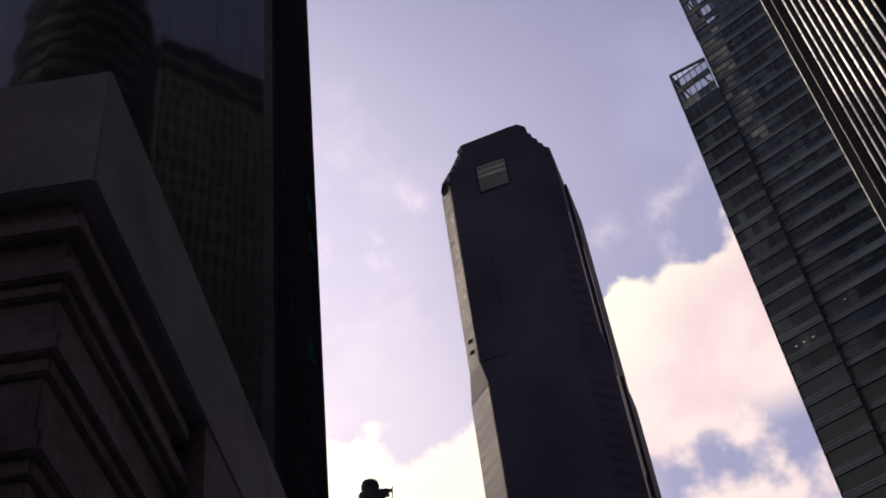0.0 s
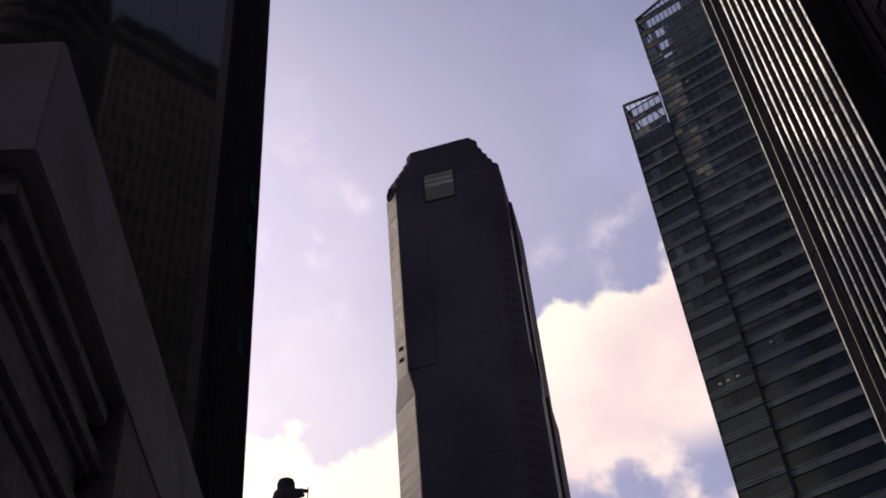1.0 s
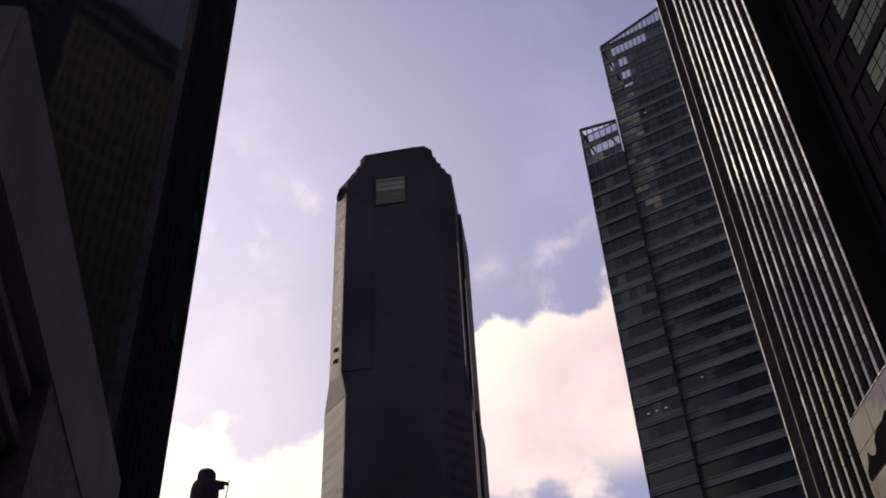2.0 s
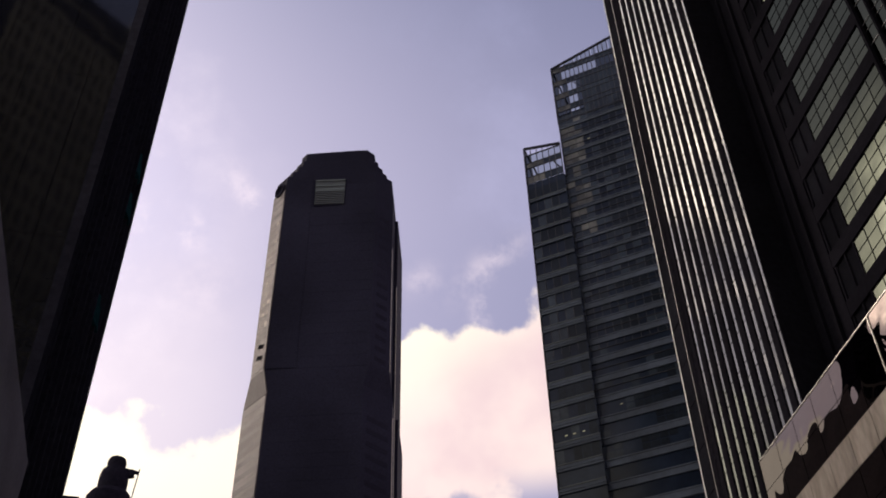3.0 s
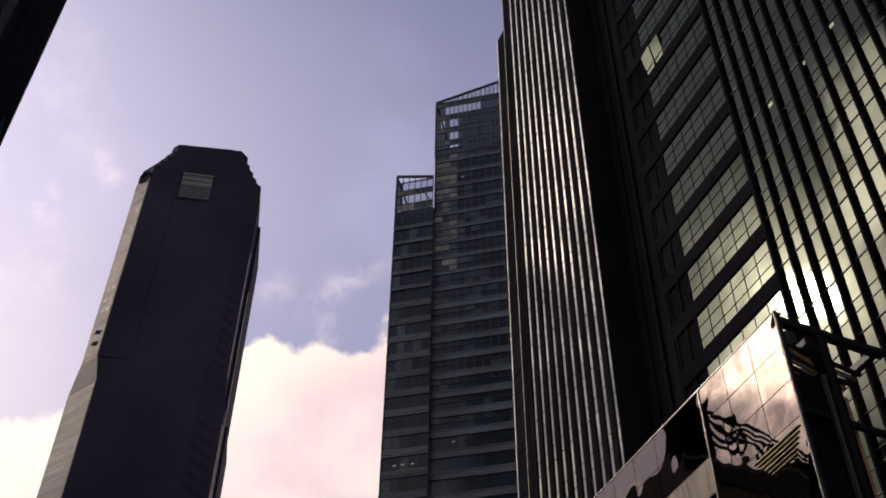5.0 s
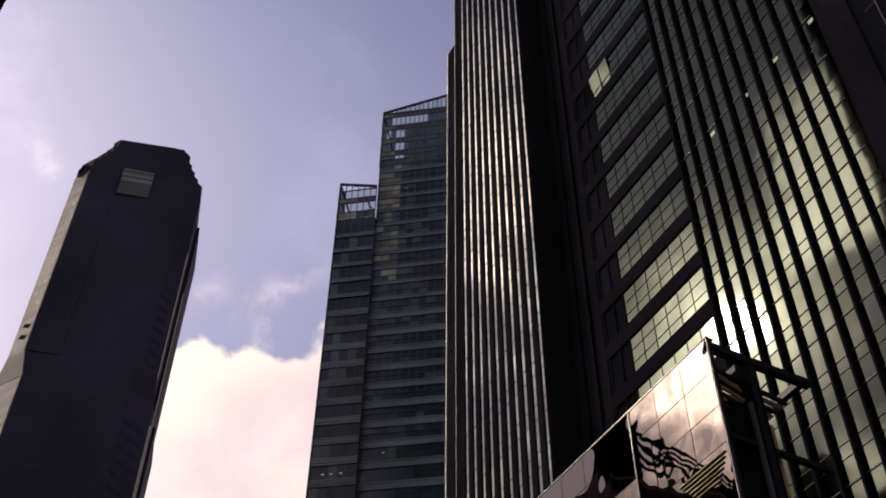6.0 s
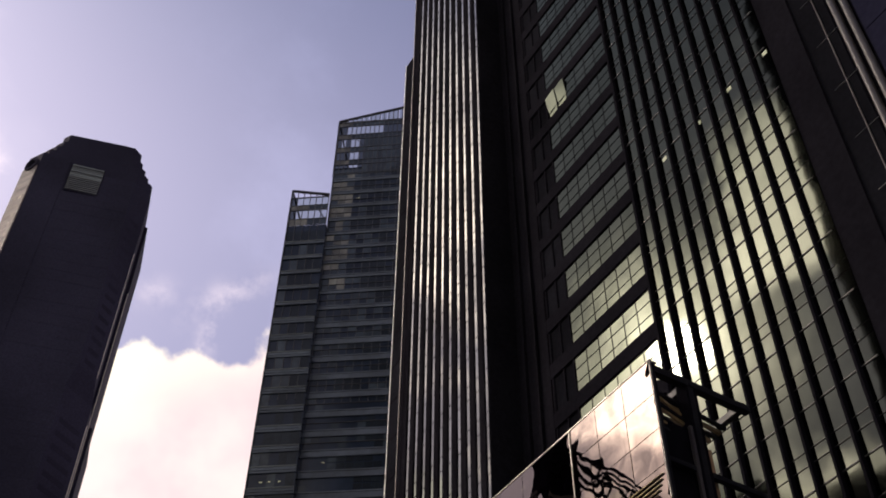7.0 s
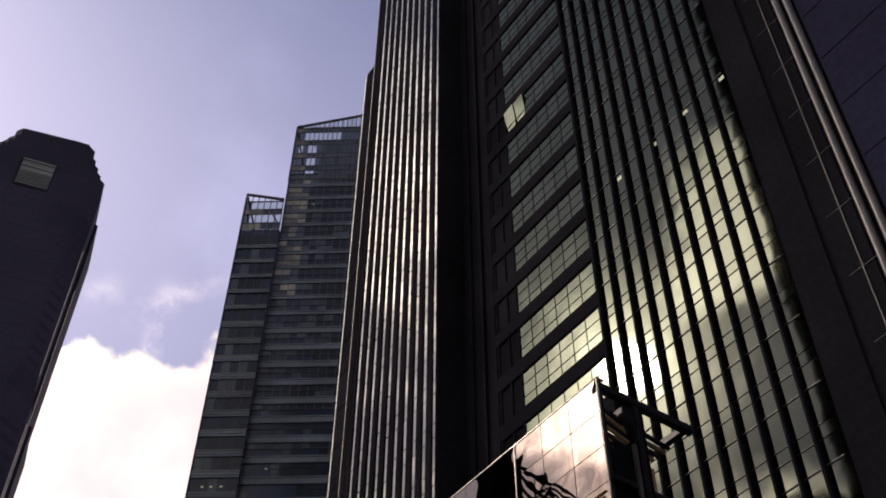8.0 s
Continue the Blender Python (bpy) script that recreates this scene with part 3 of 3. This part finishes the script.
        for c in range(10):
            y = 33.03 - 1.245 * (c + 0.5)
            for mesh, (a, b) in zip(meshes, heights):
                mid = z + (a + b) / 2
                if 28 < z < 66:
                    pane("pane", mesh, y, mid, 0.16)
                else:
                    joined_pane(rest, y, mid, 1.14, b - a, 0.16)
    tagged(part("curtain_glass", rest, M_GOLD, t), kind="stuff")
    # the mullioned curtain wall
    for k in range(10):
        y = 33.03 - 1.245 * k
        w = 0.09 if k == 0 else 0.07
        boxpart("mullion", (FX - 0.26, FX + 0.05, y - w, y + w, 4, 124.2), M_BLACK, t)
    for k in range(31):
        z = 1.4 + 3.9 * k
        for zz, w, d in ((z, 0.028, 0.02), (z + 1.25, 0.012, 0.01), (z + 1.95, 0.012, 0.01)):
            boxpart("transom", (FX - d, FX + 0.05, 20.85 if w > 0.02 else 21.4, 33.0, zz - w, zz + w), M_STEEL, t)
    # black pier, then the end bay
    boxpart("pier", (FX - 0.12, FX + 0.1, 18.5, 20.5, 0, 124), M_BLACK, t)
    boxpart("end_bay_glass", (FX + 0.02, FX + 0.08, 16.5, 18.5, 4, 124), M_RETURN, t, "dark glass of the end bay")
    for k in range(31):
        boxpart("bay_transom", (FX - 0.03, FX + 0.04, 15.9, 17.9, 3.9 * k + 1.37, 3.9 * k + 1.4), M_STEEL, t)
    boxpart("thin_mullion", (FX - 0.06, FX + 0.05, 17.08, 17.13, 4, 124), M_COLUMN, t)
    for y in (16.07, 15.45):
        bm = bmesh.new()
        lathe(bm, [(0.2, 0), (0.2, 124)], 14)
        col = part("column", bm, M_COLUMN, t, "pale brushed steel column")
        col.matrix_basis = pose(FX - 0.15, y, 0)
    # a few lit rooms
    for y, z in ((23.97, 55.5), (20.95, 55.4), (26.74, 55.3), (29.98, 55.3)):
        boxpart("lit_room", (FX - 0.0, FX + 0.018, y - 0.18, y + 0.18, z, z + 0.3), M_LAMP, t, "small lit window")
    return t


finned_tower()


# ---- navy side building that closes the street behind the columns ----
def side_building():
    t = thing("side_building", "dark navy clad building beside the finned tower", "building")
    boxpart("body", (33.9, 62, -70, 15.1, 0, 118), M_NIGHT2, t)
    for k in range(28):
        boxpart("panel_joint", (33.86, 33.9, -70, 15.0, 4.0 * k + 2, 4.0 * k + 2.02), M_NIGHT2, t)


side_building()


# ---- mirror-faced canopy ----
def mirror_canopy():
    t = thing("mirror_canopy", "tall mirror-panelled entrance screen on a dark steel frame", "canopy")
    X, Y0, TOP, W, H = 19.6, 19.79, 24.95, 1.45, 1.31
    bm = bmesh.new()
    box(bm, 0, 0.04, 0.015, W - 0.015, 0.015, H - 0.015)
    mesh = finish(bm, "mirror_panel", M_MIRROR)
    rnd = random.Random(3)
    # some panels are coloured tan in place of a pale wall's reflection
    tan_mesh = mesh.copy()
    tan_mesh.materials[0] = M_TAN_REFLECTION
    for r in range(15):
        for c in range(9):
            streaked = r == 2 and c > 2
            ob = new("tan_panel" if streaked else "mirror_panel", tan_mesh if streaked else mesh)
            ob.parent = t
            ob.matrix_basis = pose(X, Y0 + W * c, TOP - H * (r + 1), 0, rnd.uniform(-0.15, 0.15), rnd.uniform(-0.15, 0.15))
            if streaked:
                tagged(ob, "streaked tan panel standing for a reflection")
    # slats added over the panels under the fringe, in place of a reflected lattice
    for k in range(6):
        z = TOP - 3.2 * H - 0.15 * k
        boxpart("brass_slat", (X - 0.05, X - 0.012, Y0 + 0.15 + 0.08 * k, Y0 + 2.4 - 0.14 * k, z - 0.04, z), M_REFLECTED_SLAT, t, "brass-toned slat standing for a reflection")
    for r in range(16):
        boxpart("rail", (X + 0.045, X + 0.2, Y0, Y0 + W * 9, TOP - H * r - 0.06, TOP - H * r + 0.02), M_STEEL, t)
    boxpart("top_trim", (X - 0.015, X + 0.3, Y0 - 0.05, Y0 + W * 9, TOP + 0.02, TOP + 0.06), M_TRIM, t, "polished metal cap")
    boxpart("corner_trim", (X - 0.03, X + 0.05, Y0 - 0.06, Y0, 4, TOP + 0.06), M_TRIM, t, "polished metal corner strip")
    boxpart("joint_trim", (X - 0.03, X + 0.0, Y0 + 3 * W - 0.018, Y0 + 3 * W + 0.018, 5, TOP), M_TRIM, t, "polished metal joint strip")
    # open steel end frame
    for x in (X + 0.15, X + 1.7, X + 4.0):
        for y in (Y0 + 0.15, Y0 + 6.5, Y0 + 12.9):
            if x > X + 3 and y < Y0 + 1:
                continue
            bm = bmesh.new()
            beam(bm, (x, y, 0), (x, y, TOP - 0.2), 0.22)
            part("post", bm, M_STEEL, t)
    for y in (Y0 + 0.15, Y0 + 3, Y0 + 6, Y0 + 9.5, Y0 + 12.9):
        bm = bmesh.new()
        beam(bm, (X + 0.1, y, TOP - 0.15), (X + 4.3, y, TOP - 0.15), 0.26)
        part("top_beam", bm, M_STEEL, t)
    for x in (X + 1.7, X + 4.0):
        bm = bmesh.new()
        beam(bm, (x, Y0, TOP - 0.15), (x, Y0 + 13, TOP - 0.15), 0.24)
        part("long_beam", bm, M_STEEL, t)
    for z in (TOP - 3.6, TOP - 7.4):
        bm = bmesh.new()
        beam(bm, (X + 0.1, Y0 + 0.15, z), (X + 4.2, Y0 + 0.15, z), 0.18)
        part("tie_beam", bm, M_STEEL, t)
    for z0, z1 in ((TOP - 7.4, TOP - 4.8),):
        bm = bmesh.new()
        beam(bm, (X + 1.7, Y0 + 0.15, z0), (X + 4.0, Y0 + 0.15, z1), 0.12)
        part("brace", bm, M_STEEL, t)
    # the gold slats carry the sun's reflection in their colour
    for k in range(14):
        bm = bmesh.new()
        y = Y0 + 0.45 + 0.26 * k
        beam(bm, (X + 0.3, y, TOP - 0.7), (X + 3.6, y + 0.2, TOP - 0.85), 0.12)
        part("louvre", bm, M_SUN_GOLD if k % 2 else M_STEEL, t, "slatted soffit louvre")
    for k in range(6):
        bm = bmesh.new()
        z = TOP - 1.0 - 0.24 * k
        beam(bm, (X + 0.3, Y0 + 0.3, z), (X + 1.6 + 0.3 * (k % 3), Y0 + 0.5, z - 0.25), 0.09)
        part("lattice_slat", bm, M_STEEL if k % 2 else M_SUN_GOLD, t)
    boxpart("end_panel", (X + 0.25, X + 1.45, Y0 + 0.3, Y0 + 0.36, 4, TOP - 1.9), M_BLACK, t)
    boxpart("box_column", (X + 1.5, X + 1.95, Y0 + 0.05, Y0 + 0.5, 4, TOP - 0.05), M_BLACK, t, "black steel box column")
    boxpart("drain_pipe", (X + 1.32, X + 1.44, Y0 + 0.02, Y0 + 0.14, 4, TOP - 2.0), M_TRIM, t, "polished drain pipe")
    boxpart("end_panel", (X + 1.95, X + 2.35, Y0 + 0.3, Y0 + 0.36, 4, TOP - 2.4), M_WARM, t, "varnished brown end panel")
    boxpart("back_panel", (X + 0.25, X + 0.3, Y0 + 0.4, Y0 + 13, 4, TOP - 1.2), M_BLACK, t)


mirror_canopy()


# ---- near-black glass tower on the other side of the street ----
def dark_tower():
    t = thing("dark_tower", "near-black glass tower with ribbed flank", "skyscraper")
    boxpart("body", (-36, -8.1, 35.5, 47.1, 0, 230), M_RECESS, t)
    # the glazed front, pane by pane where it shows above the parapet
    bm = bmesh.new()
    box(bm, 0, 1.385, 0, 0.05, 0, 3.58)
    mesh = finish(bm, "front_pane", M_NIGHT)
    rnd = random.Random(5)
    rest = bmesh.new()
    for r in range(62):
        for c in range(20):
            x, z = -9.5 - 1.4 * c, 2 + 3.6 * r
            if 19 <= z <= 74 and c < 18:
                ob = new("front_pane", mesh)
                ob.parent = t
                ob.matrix_basis = pose(x, 35.42, z, rnd.uniform(-0.12, 0.12), 0, rnd.uniform(-0.12, 0.12))
            else:
                box(rest, x, x + 1.385, 35.42, 35.47, z, z + 3.58)
    tagged(part("front_glass", rest, M_NIGHT, t), kind="stuff")
    boxpart("corner_pier", (-8.15, -7.7, 35.2, 36.2, 0, 230), M_RECESS, t)
    boxpart("far_pier", (-8.15, -7.64, 46.7, 47.2, 0, 230), M_RECESS, t)
    for k in range(8):
        y = 36.9 + 1.3 * k
        boxpart("rib", (-8.15, -7.75, y - 0.12, y + 0.12, 0, 230), M_RECESS, t)
    for r in range(58):
        z = 2 + 3.9 * r
        boxpart("ledge", (-8.12, -7.9, 36.2, 46.9, z, z + 0.5), M_RECESS, t)
    # panes with the sky's teal glint put in as flat colour
    for z, y in ((49.4, 45.8), (46.1, 45.9), (37.2, 44.6)):
        bm = bmesh.new()
        prism(bm, [(-8.12, y - 1.8), (-7.66, y), (-7.66, y + 0.5), (-8.12, y + 0.5)], z, [(-8.12, y - 0.5), (-7.8, y), (-7.8, y + 0.5), (-8.12, y + 0.5)], z + 2.0)
        part("tilted_pane", bm, M_TEAL_GLINT, t, "tilted teal sky glint pane")


dark_tower()


# ---- old building with parapet and mouldings ----
def cornice_building():
    t = thing("cornice_building", "old stone building with a grey rendered parapet over dark mouldings", "building")
    bm = bmesh.new()
    box(bm, -40, -7.0, 14.9, 34.6, 19.2, 23.0)
    bmesh.ops.bevel(bm, geom=bm.edges[:], offset=0.06, segments=2, affect="EDGES")
    part("parapet", bm, M_RENDER, t, "plain grey rendered parapet")
    boxpart("wall", (-40, -8.2, 16.1, 34.6, 0, 19.2), M_BROWN, t)
    z = 19.2
    for i, (h, ins) in enumerate(((0.55, 0.75), (0.45, 0.35), (0.7, 0.95), (0.5, 0.5), (0.35, 0.8), (1.0, 1.05), (0.5, 0.6), (0.4, 0.9), (1.3, 1.1), (0.5, 0.65), (0.4, 0.95), (1.4, 1.1), (0.5, 0.7))):
        bm = bmesh.new()
        ins = 0.12 + 0.5 * ins
        box(bm, -40, -7.0 - ins, 14.9 + ins, 23.72 - (0.0 if i % 3 == 0 else 0.5 * (i % 3)), z - h, z - 0.02)
        bmesh.ops.bevel(bm, geom=bm.edges[:], offset=0.05, segments=2, affect="EDGES")
        part("moulding", bm, M_BROWN, t)
        z -= h
    bm = bmesh.new()
    box(bm, -9, -7.03, 23.7, 34.6, 12.0, 19.17)
    bmesh.ops.bevel(bm, geom=bm.edges[:], offset=0.05, segments=2, affect="EDGES")
    part("pier", bm, M_BROWN, t)


cornice_building()


# ---- mid-rise block beyond the dark tower ----
def rear_block():
    t = thing("rear_block", "pale mid-rise office block with dark window bands", "building")
    boxpart("body", (-70, -14.8, 70, 88, 0, 62), M_CITY, t)
    for x0, x1, h in ((-66, -56, 66), (-44, -36, 68), (-32, -28, 65.5), (-18.6, -15.6, 74)):
        boxpart("roof_house", (x0, x1, 71, 74.5, 62, h), M_ROOF, t)
    # unseen rails and posts, added for the dark lines in the mirror panels
    for k in range(4):
        boxpart("roof_rail", (-70, -14.9, 69.9, 70.15, 63.6 + 1.0 * k, 63.95 + 1.0 * k), M_ROOF, t)
    for k in range(19):
        boxpart("roof_post", (-69 + 3 * k, -68.8 + 3 * k, 69.9, 70.1, 62, 67.0), M_ROOF, t)
    for k in range(16):
        boxpart("window_band", (-70, -14.9, 69.8, 70, 3.8 * k + 2, 3.8 * k + 4.2), M_ROOM, t)


rear_block()


# ---- towers further off, which show as a skyline in the glass ----
def far_tower(x0, x1, h):
    t = thing("far_tower", "distant dark office tower with window bands", "skyscraper", pose((x0 + x1) / 2, 200, 0), group="far towers")
    w = (x1 - x0) / 2
    boxpart("body", (-w, w, 0, 20, 0, h), M_RECESS, t)
    boxpart("roof_house", (-w * 0.6, w * 0.4, 2, 18, h, h + 7), M_ROOF, t)
    for k in range(int(h / 8)):
        boxpart("window_band", (-w + 1, w - 1, -0.2, 0, 8 * k + 3, 8 * k + 6.5), M_ROOM, t)


far_tower(-203, -186, 184)
far_tower(-224, -204, 206)
far_tower(-272, -225, 234)


# ---- domed turret with a bracket and a pole ----
def turret():
    t = thing("roof_turret", "dark rounded turret with a bracket and a thin pole", "turret", pose(-11.2, 95.0, 0))
    bm = bmesh.new()
    lathe(bm, [(2.25, 0), (2.25, 56.2), (2.1, 57.1), (1.8, 57.6), (1.3, 57.8)])
    part("drum", bm, M_ROOF, t)
    bm = bmesh.new()
    lathe(bm, [(1.38, 57.0), (1.36, 59.4), (1.2, 60.1), (0.85, 60.4)])
    part("lantern", bm, M_ROOF, t)
    bm = bmesh.new()
    lathe(bm, [(0.86, 60.2), (0.9, 61.1), (0.78, 61.5), (0.45, 61.72), (0.1, 61.78)])
    part("cap", bm, M_ROOF, t)
    bm = bmesh.new()
    beam(bm, (0.7, 0, 60.5), (2.1, 0, 60.25), 0.28)
    beam(bm, (1.0, 0, 59.95), (1.75, 0, 60.15), 0.62)
    part("bracket", bm, M_ROOF, t)
    boxpart("low_roof", (2.1, 5.2, -3, 3, 0, 54.9), M_ROOF, t)
    boxpart("side_roof", (-7.5, -2.3, -3, 3, 0, 55.4), M_ROOF, t)
    bm = bmesh.new()
    beam(bm, (1.9, 0, 56.8), (2.2, 0, 60.7), 0.09)
    part("pole", bm, M_STEEL, t)


turret()


# ---- plain buildings that close the street behind the eye ----
def back_tower():
    t = thing("back_tower", "striped office tower closing the street behind", "skyscraper", pose(-25.2, -40, 0, 0, 0, -42))
    boxpart("body", (-18.6, 0, -22, 0, 0, 150), M_NIGHT2, t)
    for k in range(13):
        boxpart("pilaster", (-18.5 + 1.4 * k, -17.9 + 1.4 * k, 0, 0.4, 0, 141), M_PILASTER, t)
    for k in range(36):
        boxpart("floor_line", (-18.6, 0, 0, 0.2, 4.1 * k + 1, 4.1 * k + 1.8), M_PILASTER, t)
    # the corner's sunlit edge is put in as a white post
    boxpart("corner_post", (0.0, 1.1, -1.0, 0.8, 0, 152), M_WHITE, t, "corner post in white for its sunlit edge")


def balcony_tower():
    t = thing("balcony_tower", "dark round tower with grey curved balconies", "skyscraper", pose(-59, -44, 0))
    bm = bmesh.new()
    lathe(bm, [(9.0, 0), (9.0, 230)], 32)
    part("shaft", bm, M_NIGHT2, t)
    for k in range(7):
        bm = bmesh.new()
        lathe(bm, [(9.1, 148 + 5 * k), (11.2, 148 + 5 * k), (11.2, 149.6 + 5 * k), (9.1, 149.6 + 5 * k)], 40)
        part("balcony", bm, M_COLUMN, t, "grey curved balcony")


def closing_block(name, label, dims):
    t = thing(name, label, "building")
    boxpart("body", dims, M_CITY, t)
    x0, x1, y0, y1, z0, z1 = dims
    for k in range(int(z1 / 4) - 1):
        boxpart("window_band", (x0, x1, y1, y1 + 0.05, 4 * k + 2, 4 * k + 4.2), M_ROOM, t)


back_tower()
balcony_tower()
# two unseen blocks added to dim the ambient light and steady reflections
closing_block("back_block", "added unseen block closing the street behind", (-20, 30, -90, -70, 0, 90))
closing_block("flank_block", "added unseen building on the near side", (-60, -12, -12, 10, 0, 40))
